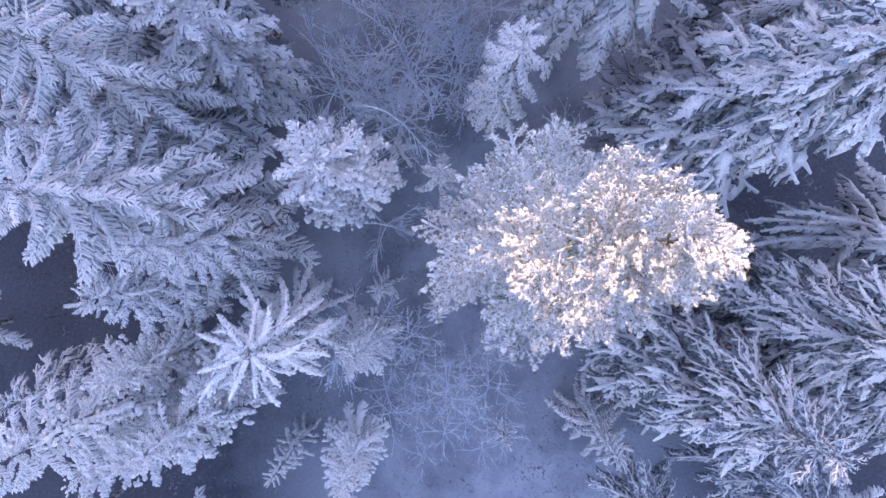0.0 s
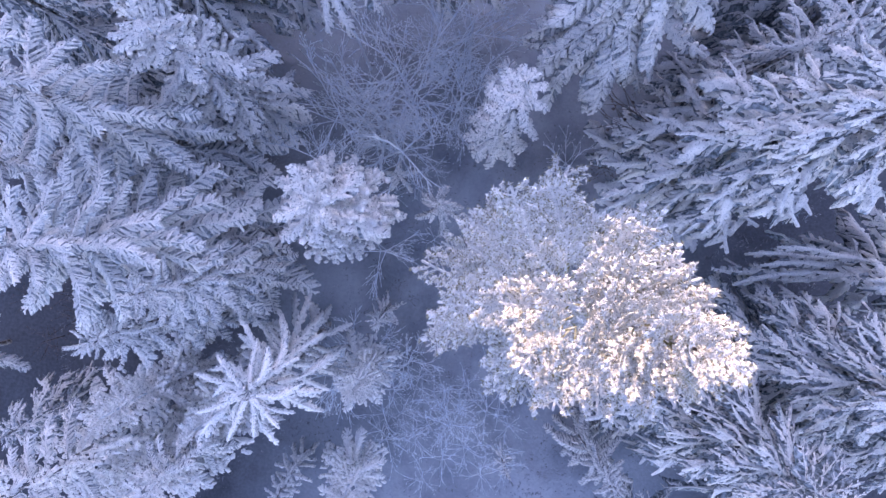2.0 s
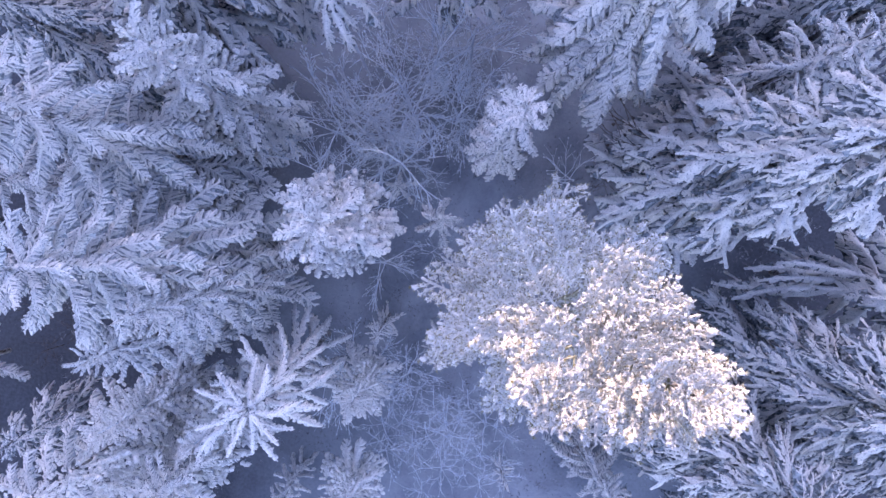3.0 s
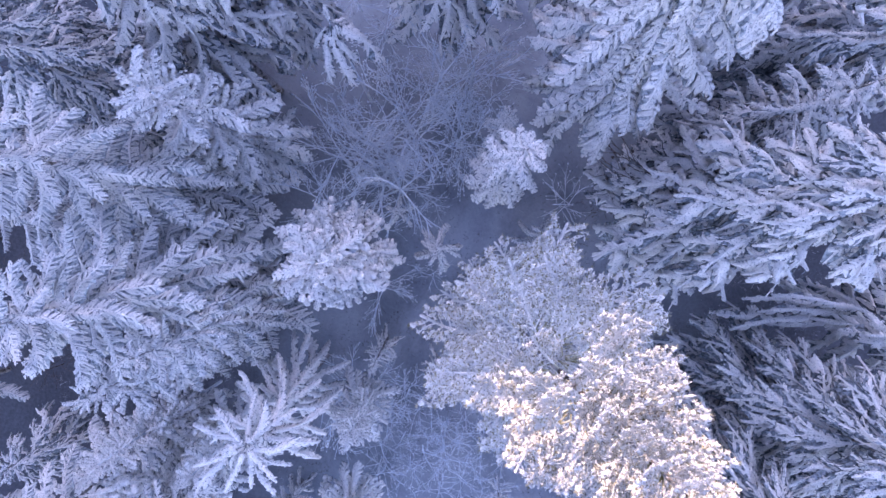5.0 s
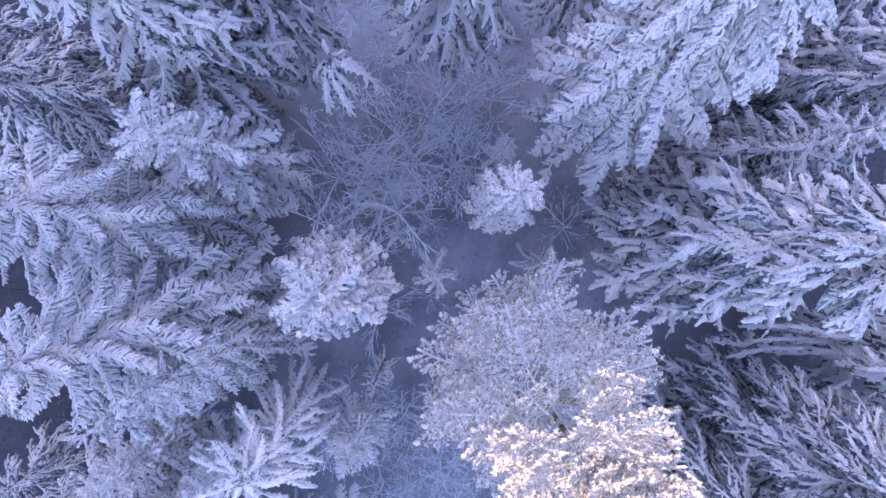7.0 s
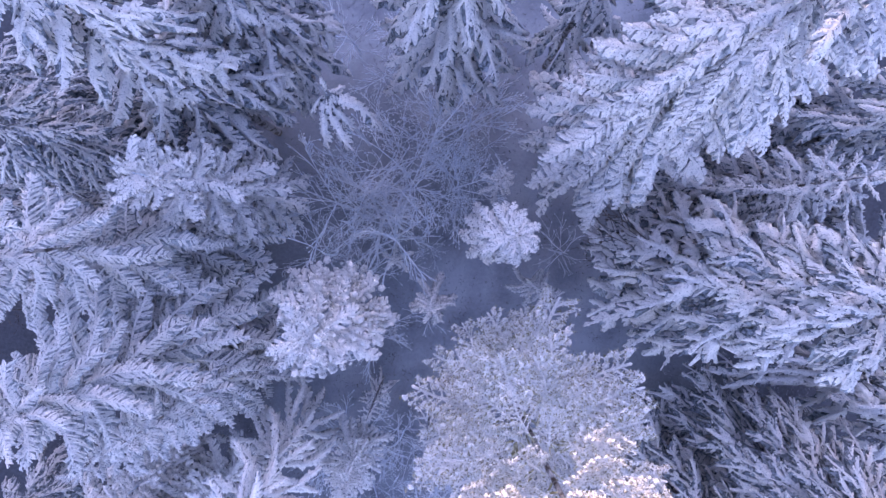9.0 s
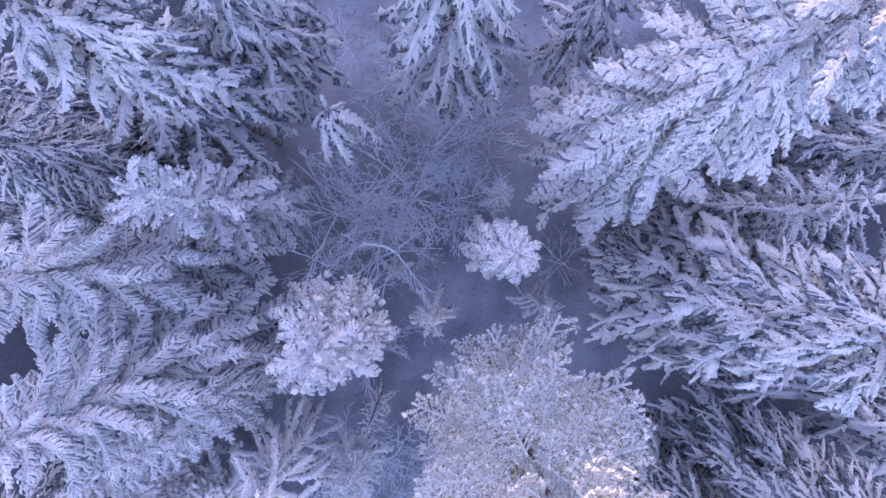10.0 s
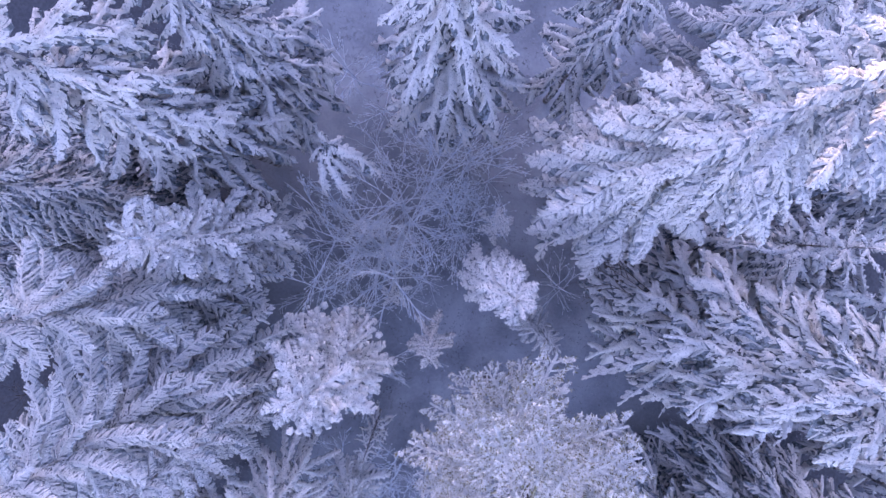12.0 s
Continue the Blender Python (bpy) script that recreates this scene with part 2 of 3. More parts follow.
def limb_meshes(name, droop, arms, pairs, thick, ridge, reach=0.15, hang=0.6, joined=False, spread=0.5, needles=1.0, far=0.95, patchy=0.2, rumpled=0.07, mat_width=1.1):
    """A long limb 2 m long whose side fronds hang from it like a curtain."""
    wood, snow = Shape(), Shape()
    start = Vector((1, 0, 0.14))
    frond(wood, snow, Vector((0, 0, 0)), start, 2.0, droop, 10, 0.08, thick, 0.9, 0.5, ridge, 3, 3, needles, 0.9, 0.0, patchy, 7, mat_width)
    spine = bend(Vector((0, 0, 0)), start, 2.0, droop, 8)
    for i in range(arms):
        for hand in (-1, 1):
            s = 0.10 + 0.72 * (i + 0.5 * (hand > 0) + 0.3 * rng.random()) / arms
            p, along = at_path(spine, s)
            side = along.cross(Vector((0, 0, 1))).normalized() * hand
            out = (side * spread * (0.5 + 0.9 * rng.random()) + along * 0.9).normalized()
            size = far * (1.0 - 0.5 * s) * (0.6 + 0.7 * rng.random())
            frond(wood, snow, p - Vector((0, 0, 0.03)), out, size, hang * (0.5 + 0.9 * rng.random()), pairs, reach * (0.75 + 0.5 * rng.random()), thick * (0.75 + 0.5 * rng.random()), 1.0, 0.5, ridge * (0.7 + 0.5 * rng.random()), 3, 3, needles, 0.7, 0.3, patchy, 4, mat_width)
    rumple(wood, snow, rumpled)
    if joined:
        return one_piece(name, wood, snow)
    return wood.mesh(name, NEEDLES), snow.mesh(name + "_snow", SNOW)


def pine_meshes(name, load, shoots, needle, clumps=0.2, big=0.07, arms=9):
    """A pine limb 1.5 m long with upturned shoots, each a tuft of needles with snow on it."""
    wood, snow = Shape(), Shape()
    spine = bend(Vector((0, 0, 0)), Vector((1, 0, 0.10)), 1.5, -0.12, 6, 0.25)
    wood.tube(spine, [0.028 * (1 - 0.7 * i / 6) for i in range(7)], 4)
    shell(snow, spine[1:], [0.028] * 6, 4, 0.7, 0.4, 0.01)
    for i in range(arms):
        s = 0.22 + 0.76 * i / arms
        for hand in (-1, 1):
            p, along = at_path(spine, s)
            side = along.cross(Vector((0, 0, 1))).normalized() * hand
            out = (side * (0.6 + 0.5 * rng.random()) + along * 0.8 + Vector((0, 0, 0.3 * (rng.random() - 0.2)))).normalized()
            arm = bend(p, out, (0.62 - 0.36 * s) * (0.7 + 0.6 * rng.random()), -0.15, 3, 0.2)
            wood.tube(arm, [0.010, 0.008, 0.006, 0.004], 3)
            shell(snow, arm, [0.018, 0.016, 0.014, 0.010], 3, 0.8, 0.4, 0.006)
            for j in range(shoots):
                q, d = at_path(arm, 0.35 + 0.65 * (j / (shoots - 1)) ** 0.7)
                spin = rng.random() * 6.28
                w = (d * 0.6 + Vector((math.cos(spin), math.sin(spin), 0.5 + 0.6 * rng.random())) * 0.75).normalized()
                far = 0.05 + 0.07 * rng.random()
                for k in range(3):
                    t = rng.random() * 6.28
                    wood.blade(q + w * far * rng.random(), (w + Vector((math.cos(t), math.sin(t), -0.4)) * 0.9).normalized(), 0.085, 0.012)
                if rng.random() < clumps:
                    clump(snow, q + Vector((0, 0, 0.02)), big * (0.5 + 1.0 * rng.random()), 0.7, 5)
                else:
                    tuft(snow, q + w * far * 0.7, (w + Vector((0, 0, 0.5))).normalized(), load * (0.7 + 0.7 * rng.random()), 4)
    return wood.mesh(name, needle), snow.mesh(name + "_snow", SNOW)


def lump_meshes(name, big, arms, length=1.5):
    """A short limb that ends in a cauliflower of rounded heaps of snow."""
    wood, snow = Shape(), Shape()
    spine = bend(Vector((0, 0, 0)), Vector((1, 0, 0.15)), length, 0.10, 5, 0.2)
    wood.tube(spine, [0.026 * (1 - 0.6 * i / 5) for i in range(6)], 3)
    shell(snow, spine, [big * (0.35 + 0.12 * i) for i in range(6)], 4, 0.8, 0.35)
    for i in range(arms):
        for hand in (-1, 0, 1):
            s = min(1.0, 0.25 + 0.75 * (i + rng.random()) / arms)
            p, along = at_path(spine, s)
            side = along.cross(Vector((0, 0, 1))).normalized() * hand
            out = side * (0.12 + 0.26 * s) * (0.6 + 0.8 * rng.random()) + along * 0.1
            q = p + out * length * 0.55 + Vector((0, 0, 0.06 * rng.random() - 0.12 * abs(hand)))
            clump(snow, q, big * (0.6 + 0.75 * rng.random()), 0.85, 5)
            for k in range(3):
                a = rng.random() * 6.28
                w = Vector((math.cos(a), math.sin(a), -0.45)).normalized()
                wood.blade(q - Vector((0, 0, big * 0.3)), w, big * 1.7, 0.02)
    return wood.mesh(name, NEEDLES), snow.mesh(name + "_snow", SNOW)


def twig_mesh(name, mat, length=2.4, depth=3, spread=0.6, thick=0.016, kids=6, least=0.012, dots=0.6):
    """A bare branching limb, covered with rime."""
    s = Shape()

    def grow(root, way, far, r, level):
        path = bend(root, way, far, -0.08 + 0.16 * rng.random(), 3, 0.22)
        s.tube(path, [r, r * 0.85, r * 0.7, r * 0.5], 3)
        if level == depth and rng.random() < dots:
            k = 0.7 + 0.7 * rng.random()
            s.tube([path[-1] - way * 0.03 * k, path[-1], path[-1] + way * 0.03 * k], [0.020 * k, 0.038 * k, 0.02 * k], 3, 0.8, 0.3)
        if level < depth:
            for i in range(kids - level):
                p, d = at_path(path, 0.25 + 0.72 * (i + rng.random() * 0.6) / (kids - level))
                a = rng.random() * 6.28
                out = (d + Vector((math.cos(a), math.sin(a), 0.5 * math.sin(a * 1.7))) * spread * (0.7 + 0.6 * rng.random())).normalized()
                grow(p, out, far * (0.30 + 0.2 * rng.random()), max(r * 0.62, least), level + 1)

    grow(Vector((0, 0, 0)), Vector((1, 0, 0)), length, thick, 1)
    return s.mesh(name, mat)


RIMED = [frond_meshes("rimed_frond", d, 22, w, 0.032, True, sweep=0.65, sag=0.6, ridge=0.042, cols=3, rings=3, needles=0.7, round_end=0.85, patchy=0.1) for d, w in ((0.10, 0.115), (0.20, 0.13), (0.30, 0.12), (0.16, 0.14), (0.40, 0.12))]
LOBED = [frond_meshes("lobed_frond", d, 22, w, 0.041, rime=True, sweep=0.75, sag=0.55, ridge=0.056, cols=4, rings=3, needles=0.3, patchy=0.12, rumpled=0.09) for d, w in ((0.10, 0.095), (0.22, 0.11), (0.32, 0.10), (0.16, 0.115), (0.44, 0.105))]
TONGUES = [frond_meshes("tongue", d, 22, w, 0.043, sweep=1.0, sag=0.6, ridge=0.085, cols=3, rings=3, needles=0.5, round_end=0.6, patchy=0.22, rumpled=0.11) for d, w in ((0.16, 0.09), (0.30, 0.115), (0.42, 0.105), (0.52, 0.12))]
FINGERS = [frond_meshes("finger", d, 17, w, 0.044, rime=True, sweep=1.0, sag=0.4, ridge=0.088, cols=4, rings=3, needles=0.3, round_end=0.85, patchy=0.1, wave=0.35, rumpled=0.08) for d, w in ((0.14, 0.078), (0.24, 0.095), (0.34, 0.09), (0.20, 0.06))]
SLENDER = [frond_meshes("slender", d, 18, w, 0.034, sweep=1.2, sag=0.5, ridge=0.055, cols=3, rings=3) for d, w in ((0.06, 0.045), (0.10, 0.05), (0.14, 0.06))]
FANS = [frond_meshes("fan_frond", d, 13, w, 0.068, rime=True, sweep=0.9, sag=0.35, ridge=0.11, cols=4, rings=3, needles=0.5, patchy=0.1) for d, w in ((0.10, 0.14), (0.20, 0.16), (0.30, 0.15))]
CURTAINS = [limb_meshes("curtain_limb", d, a, 9, 0.044, 0.082, 0.19, 0.95, False, 0.6, 1, 0.95, 0.24, 0.13, 1.3) for d, a in ((0.18, 3), (0.28, 3), (0.12, 3), (0.36, 3))]
STRIPED = [limb_meshes("striped_limb", d, a, 5, 0.040, 0.066, 0.13, 0.5, True, 0.40, 2, 1.1, 0.24, 0.12, 1.7) for d, a in ((0.20, 3), (0.32, 3), (0.26, 3), (0.42, 3))]
SPARSE = [limb_meshes("sparse_limb", d, a, 4, 0.028, 0.036, 0.12, 0.5, True, 0.5, 2, 1.0, 0.4, 0.1, 1.9) for d, a in ((0.16, 3), (0.28, 2), (0.22, 3))]
PINE_LIMBS = [pine_meshes("pine_limb", 0.050, 7, PINE_NEEDLES, 0.20, 0.048, 8) for _ in range(5)]
CAULIFLOWER = [lump_meshes("cauliflower_limb", 0.115, 7) for _ in range(4)]
HEAVY_LIMBS = [lump_meshes("heavy_limb", 0.115, 6) for _ in range(4)]
TWIGS = [twig_mesh("bare_limb", FROST, 2.4, 3, 0.65, 0.030, k, 0.016, 0.8) for k in (6, 6, 6, 7)]
STOUT_TWIGS = [twig_mesh("stout_limb", FROST, 2.4, 3, 0.6, 0.055, k, 0.020, 0.6) for k in (5, 6)]
DARK_TWIGS = [twig_mesh("dead_limb", DEADWOOD, 1.6, 2, 0.5, 0.012, 6) for _ in range(2)]
SHRUB_TWIGS = [twig_mesh("shrub_limb", FROST, 1.6, 2, 0.7, 0.018, 8, 0.012, 0.8) for _ in range(3)]


# ---------------------------------------------------------------- things
def part(name, me, parent, m=None, label=""):
    ob = new(name, me)
    ob.parent = parent
    if m is not None:
        ob.matrix_basis = m
    return tagged(ob, label)


def ground_height(x, y):
    n = noise.noise((x * 0.09, y * 0.09, 3.1)) * 0.55 + noise.noise((x * 0.35, y * 0.35, 8.0)) * 0.18 + noise.noise((x * 1.3, y * 1.3, 1.0)) * 0.05
    return GROUND + n


def trunk_mesh(height, radius, top, lean=(0, 0), rough=0.12, bark=None):
    s = Shape()
    steps = 14
    path = [Vector((lean[0] * (i / steps) ** 2, lean[1] * (i / steps) ** 2, -0.3 + (height + 0.3) * i / steps)) for i in range(steps + 1)]
    s.tube(path, [radius * (1 - i / steps) + top * i / steps for i in range(steps + 1)], 9, 1.0, rough)
    return s.mesh("trunk", bark or BARK)


def stand(name, x, y, label, category, group):
    """The foot of a tree."""
    ob = new(name)
    ob.location = (x, y, ground_height(x, y))
    ob.empty_display_size = 0.5
    return tagged(ob, label, category, group)


def put_branch(tree, pair, z, azimuth, rise, length, unit, r0=0.0, roll=0.0, name="branch"):
    """One branch with its snow: leaves the trunk at height z, rising by rise degrees."""
    m = pose(0, 0, z, 0, 0, azimuth) @ Matrix.Translation((r0, 0, 0)) @ pose(0, 0, 0, roll, -rise, 0) @ Matrix.Scale(length / unit, 4)
    ob = part(name, pair[0], tree, m)
    if pair[1]:
        part("snow", pair[1], ob)
    return ob


def spruce(x, y, top, radius, seed, kinds, label, crown=0.28, gap=0.80, per=5, lift=(38, -14), power=0.75, lean=(0, 0), leader=True, start=0.35, bark=None, dead=0):
    """A spruce with whorls of branches; top is the world height of its tip, crown the bare share of the trunk."""
    r = random.Random(seed)
    tree = stand("spruce_tree", x, y, label, "tree", "forest trees")
    height = top - tree.location.z
    part("trunk", trunk_mesh(height, 0.008 * height + 0.02, 0.012, lean, bark=bark), tree)
    z, turn = height - start, r.random() * 360
    low = height * crown
    while z > low:
        f = (height - z) / (height - low)
        size = radius * (0.16 + 0.84 * min(1.0, f * 1.15) ** power)
        if f > 0.8:
            size *= 1 - 0.6 * (f - 0.8)
        for k in range(per):
            az = turn + 360 * k / per + r.uniform(-14, 14)
            n = size * r.uniform(0.8, 1.12)
            rise = lift[0] + (lift[1] - lift[0]) * min(1.0, f * 2.2) + r.uniform(-7, 7)
            kind = kinds(f, r)
            b_ = put_branch(tree, kind, z + r.uniform(-0.15, 0.15), az, rise, n, 2.0, 0.0, r.uniform(-9, 9))
            q = (z / height) ** 2
            b_.location.x += lean[0] * q
            b_.location.y += lean[1] * q
        turn += 137
        z -= gap * (0.56 + 1.22 * f) * r.uniform(0.85, 1.15)
    for k in range(dead):
        put_branch(tree, (DARK_TWIGS[k % 2], None), low * (0.25 + 0.8 * k / dead), 137 * k, r.uniform(-25, 15), r.uniform(1.0, 2.2), 1.6, name="dead_branch")
    if leader:
        tip = put_branch(tree, RIMED[0], height - 0.55, turn, 82, 0.75, 2.0, name="leader")
        tip.location.x, tip.location.y = lean
    return tree


def pine(x, y, top, radius, seed, pairs, label, depth=9.0, gap=0.42, per=5, unit=1.5, shape=0.5, lean=(0, 0), name="pine_tree"):
    """A pine with a rounded crown that reaches depth metres down from its top."""
    r = random.Random(seed)
    tree = stand(name, x, y, label, "tree", "forest trees")
    height = top - tree.location.z
    part("trunk", trunk_mesh(height - 0.3, 0.005 * height + 0.03, 0.02, lean, bark=FROST if height < 19 else None), tree)
    z, turn = height - 0.45, r.random() * 360
    while z > height - depth:
        f = (height - z) / depth
        size = radius * (0.14 + 0.86 * min(1.0, f * 1.2) ** shape)
        if f > 0.8:
            size *= 1 - 1.2 * (f - 0.8)
        for k in range(per):
            az = turn + 360 * k / per + r.uniform(-30, 30)
            rise = 48 - 45 * min(1.0, f * 1.6) + r.uniform(-10, 10)
            n = size * r.uniform(0.65, 1.15)
            pair = r.choice(pairs)
            b_ = put_branch(tree, pair, z, az, rise, max(0.5, n * 0.75 if n > 1.6 else n), unit, max(0.0, n * 0.25) if n > 1.6 else 0.0, r.uniform(-20, 20))
            q = (z / height) ** 2
            b_.location.x += lean[0] * q
            b_.location.y += lean[1] * q
        turn += 137
        z -= gap * r.uniform(0.8, 1.2)
    put_branch(tree, pairs[0], height - 0.5, turn, 80, 0.7, unit, name="leader")
    return tree


def bare_tree(x, y, height, seed, label, limbs=10, lean=0.5, dark=False, spread=1.0, twigs=None):
    """A leafless young tree with rime on its limbs."""
    r = random.Random(seed)
    tree = stand("bare_tree", x, y, label, "tree", "leafless trees")
    lx, ly = r.uniform(-lean, lean), r.uniform(-lean, lean)
    s = Shape()
    path = [Vector((lx * (i / 6) ** 2, ly * (i / 6) ** 2, -0.2 + (height * 0.8 + 0.2) * i / 6)) for i in range(7)]
    s.tube(path, [(0.012 * height) * (1 - 0.8 * i / 6) + 0.006 for i in range(7)], 6, 1.0, 0.1)
    part("trunk", s.mesh("bare_trunk", DEADWOOD if dark else FROST), tree)
    for k in range(limbs):
        p, _ = at_path(path, 0.3 + 0.7 * k / limbs)
        me = r.choice(twigs or (DARK_TWIGS if dark else TWIGS))
        n = height * r.uniform(0.24, 0.4) * spread / 2.4
        m = Matrix.Translation(p) @ pose(0, 0, 0, 0, 0, 137 * k + r.uniform(-30, 30)) @ pose(0, 0, 0, r.uniform(0, 360), -r.uniform(5, 50), 0) @ Matrix.Scale(n, 4)
        part("limb", me, tree, m)
    return tree


# kinds of branches by height in the crown
def rimed(f, r):
    return r.choice(RIMED[:2] if f < 0.2 else RIMED)


def lobed(f, r):
    return r.choice(LOBED[:2] if f < 0.2 else LOBED)


def mixed(f, r):
    return r.choice(LOBED[:2] + RIMED[:2] if f < 0.35 else LOBED[1:3] + RIMED[1:])


def hanging(f, r):
    return r.choice(LOBED[:2] + TONGUES[:2] if f < 0.25 else TONGUES[1:] + CURTAINS[:2])


def smooth(f, r):
    return r.choice(TONGUES[:2] if f < 0.3 else TONGUES)


def padded(f, r):
    return r.choice(FANS)


def curtains(f, r):
    return r.choice(TONGUES[:2] if f < 0.15 else CURTAINS + CURTAINS + STRIPED[:1])


def sparse(f, r):
    return r.choice(RIMED[:2] if f < 0.12 else SPARSE)


def striped(f, r):
    return r.choice(SPARSE if f < 0.12 else STRIPED)


def heaped(f, r):
    return r.choice(HEAVY_LIMBS[:2] + LOBED[1:3] + RIMED[1:3])


def fingers(f, r):
    return r.choice(FINGERS)


# ---------------------------------------------------------------- ground: one sheet, with an unseen ridge added far off sunwards for shade
def steps_out(near, cell, far):
    inner = list(np.arange(-near, near + 0.01, cell))
    outer, d = [], near
    while d < far:
        d = d * 1.25 + 1
        outer.append(d)
    return [-o for o in reversed(outer)] + inner + outer


def build_ground():
    xs, ys = steps_out(26, 0.4, 2500), steps_out(26, 0.4, 2500)
    flat_way = Vector((math.sin(b), math.cos(b)))
    v = []
    for y in ys:
        for x in xs:
            d = x * flat_way.x + y * flat_way.y
            v.append((x, y, ground_height(x, y) + SHADING_RIDGE * rise_at(d)))
    w = len(xs)
    f = [(i + j * w, i + 1 + j * w, i + 1 + (j + 1) * w, i + (j + 1) * w) for j in range(len(ys) - 1) for i in range(w - 1)]
    me = bpy.data.meshes.new("ground")
    me.from_pydata(v, [], f)
    me.polygons.foreach_set("use_smooth", [True] * len(f))
    me.materials.append(SHADED_GROUND_SNOW)
    return tagged(new("ground", me), "snow-covered forest floor with an unseen ridge added to block the sun", "ground", kind="structure")


def rise_at(d):
    t = min(1.0, max(0.0, (d - 45) / 140.0))
    return t * t * (3 - 2 * t) * (1 - 0.3 * min(1.0, max(0.0, (d - 200) / 900)))


# high enough to keep the sun off everything below SHADE metres near the middle
SHADE = 20.7
SHADING_RIDGE = min(h / 8 for h in range(320, 1280) if max(GROUND + h / 8 * rise_at(d) - math.tan(e) * d for d in range(60, 220)) > SHADE)
build_ground()

# ---------------------------------------------------------------- the tall sunlit pine
pine(2.55, -0.45, 24.6, 3.25, 11, PINE_LIMBS, "tall snow-laden pine, its top lit by low sun", depth=15.0, gap=0.5, per=6, shape=0.72, lean=(0.2, 0.35))

# ---------------------------------------------------------------- tall spruces
spruce(-8.7, 0.8, 19.2, 4.2, 21, rimed, "tall spruce with feathery snow-covered branches", per=7, gap=0.78)
spruce(-9.2, 4.2, 21.0, 3.2, 22, rimed, "tall spruce with broad snow-covered fronds", per=6, gap=0.9)
spruce(-8.2, 9.6, 23.0, 3.2, 23, hanging, "tall spruce with long hanging snow-laden branches", per=6)
spruce(-11.2, 7.3, 18.8, 2.6, 24, striped, "spruce with drooping snowy branches", gap=0.9, per=6)
spruce(0.2, 12.4, 20.5, 3.8, 25, smooth, "spruce with drooping snow-laden branches at the edge of a clearing", per=8, gap=0.8, lift=(25, -20))
spruce(5.4, 8.4, 25.5, 3.5, 26, lobed, "tallest spruce, broad snow-covered fronds, tip in the sun", per=8, gap=0.64, crown=0.3, lean=(0.1, 0.25), lift=(38, -20))
right_tall = spruce(9.0, 3.6, 21.3, 3.8, 27, curtains, "tall spruce with long hanging limbs thick with snow", per=6)
put_branch(right_tall, SLENDER[2], 11.6, -160, -3, 4.5, 2.0)
put_branch(right_tall, SLENDER[2], 11.0, -136, -12, 3.9, 2.0)
for z, az, far in ((9.4, 148, 2.3), (9.0, 155, 2.0), (8.6, 141, 2.1), (8.0, 150, 2.0)):
    put_branch(right_tall, (DARK_TWIGS[az % 2], None), z, az, -4, far, 1.6, 1.8, name="dead_branch")
level = spruce(16.4, -0.2, 20.0, 3.6, 28, hanging, "spruce with long level limbs under snow", gap=0.9, per=5, crown=0.3)
for z, az, rise, far in ((6.3, 180, 0, 5.6), (7.0, 187, -3, 5.2), (6.6, 173, -2, 4.6), (7.6, 178, -4, 4.4), (8.2, 168, -4, 4.2)):
    put_branch(level, SLENDER[int(z * 10) % 2], z, az, rise, far, 2.0)
spruce(12.2, -3.1, 18.5, 3.4, 29, striped, "tall spruce with thin drooping snowy limbs and a bare lower trunk", crown=0.24, per=7, dead=16)
spruce(9.7, -5.6, 16.4, 3.8, 30, striped, "spruce with long snow-striped limbs and a dark tip", leader=False, crown=0.12, per=7, gap=0.9)
spruce(4.9, 13.2, 19.0, 2.3, 31, hanging, "spruce with drooping snow-laden limbs", gap=0.95, per=5)
spruce(12.5, 8.4, 20.0, 3.5, 32, curtains, "spruce with drooping snow-laden branches", gap=0.85, per=5, crown=0.15)
spruce(10.4, 6.6, 16.5, 3.0, 39, hanging, "smaller spruce in the shade of taller ones", crown=0.15, gap=0.9)
spruce(9.0, 12.4, 20.5, 3.4, 44, mixed, "tall spruce with broad snow-covered fronds", per=5, gap=0.9, crown=0.35)
spruce(14.0, 13.4, 19.0, 3.2, 45, hanging, "spruce with drooping snow-laden branches", gap=0.9)
spruce(12.6, -9.6, 14.0, 3.0, 46, sparse, "dark spruce with little snow on its limbs", gap=0.9)
spruce(-6.6, 12.4, 19.5, 3.2, 47, hanging, "spruce with long hanging snow-laden branches", gap=0.75, per=6, crown=0.25)
spruce(13.4, 4.8, 15.5, 2.9, 48, hanging, "spruce with thin drooping snowy limbs", gap=0.8)
spruce(-12.6, 3.0, 16.0, 2.7, 40, rimed, "spruce with broad snow-covered fronds")
spruce(-7.4, -0.4, 16.6, 2.3, 33, rimed, "smaller spruce with dense snow-covered sprays", per=6, crown=0.3)
spruce(-9.6, -1.9, 14.9, 2.4, 34, mixed, "smaller spruce with lumpy snow on its branches", per=6)
spruce(-12.0, -6.3, 15.5, 3.0, 35, heaped, "bushy spruce heaped with snow")
spruce(-9.2, -7.0, 12.5, 2.8, 36, heaped, "bushy spruce heaped with snow")
spruce(-17.0, -6.9, 7.8, 2.2, 37, striped, "low spruce with snowy limbs in the shade", gap=0.85, per=5)
spruce(8.2, -11.2, 13.0, 2.5, 38, sparse, "dark spruce with little snow on its limbs", gap=0.85, per=5)

spruce(-11.0, 0.6, 15.2, 2.0, 49, lobed, "slim spruce with drooping snow-laden branches", gap=0.9, crown=0.3, lift=(10, -48))
spruce(15.0, -6.0, 13.5, 2.8, 50, striped, "spruce with thin drooping snowy limbs", gap=0.9, crown=0.1)

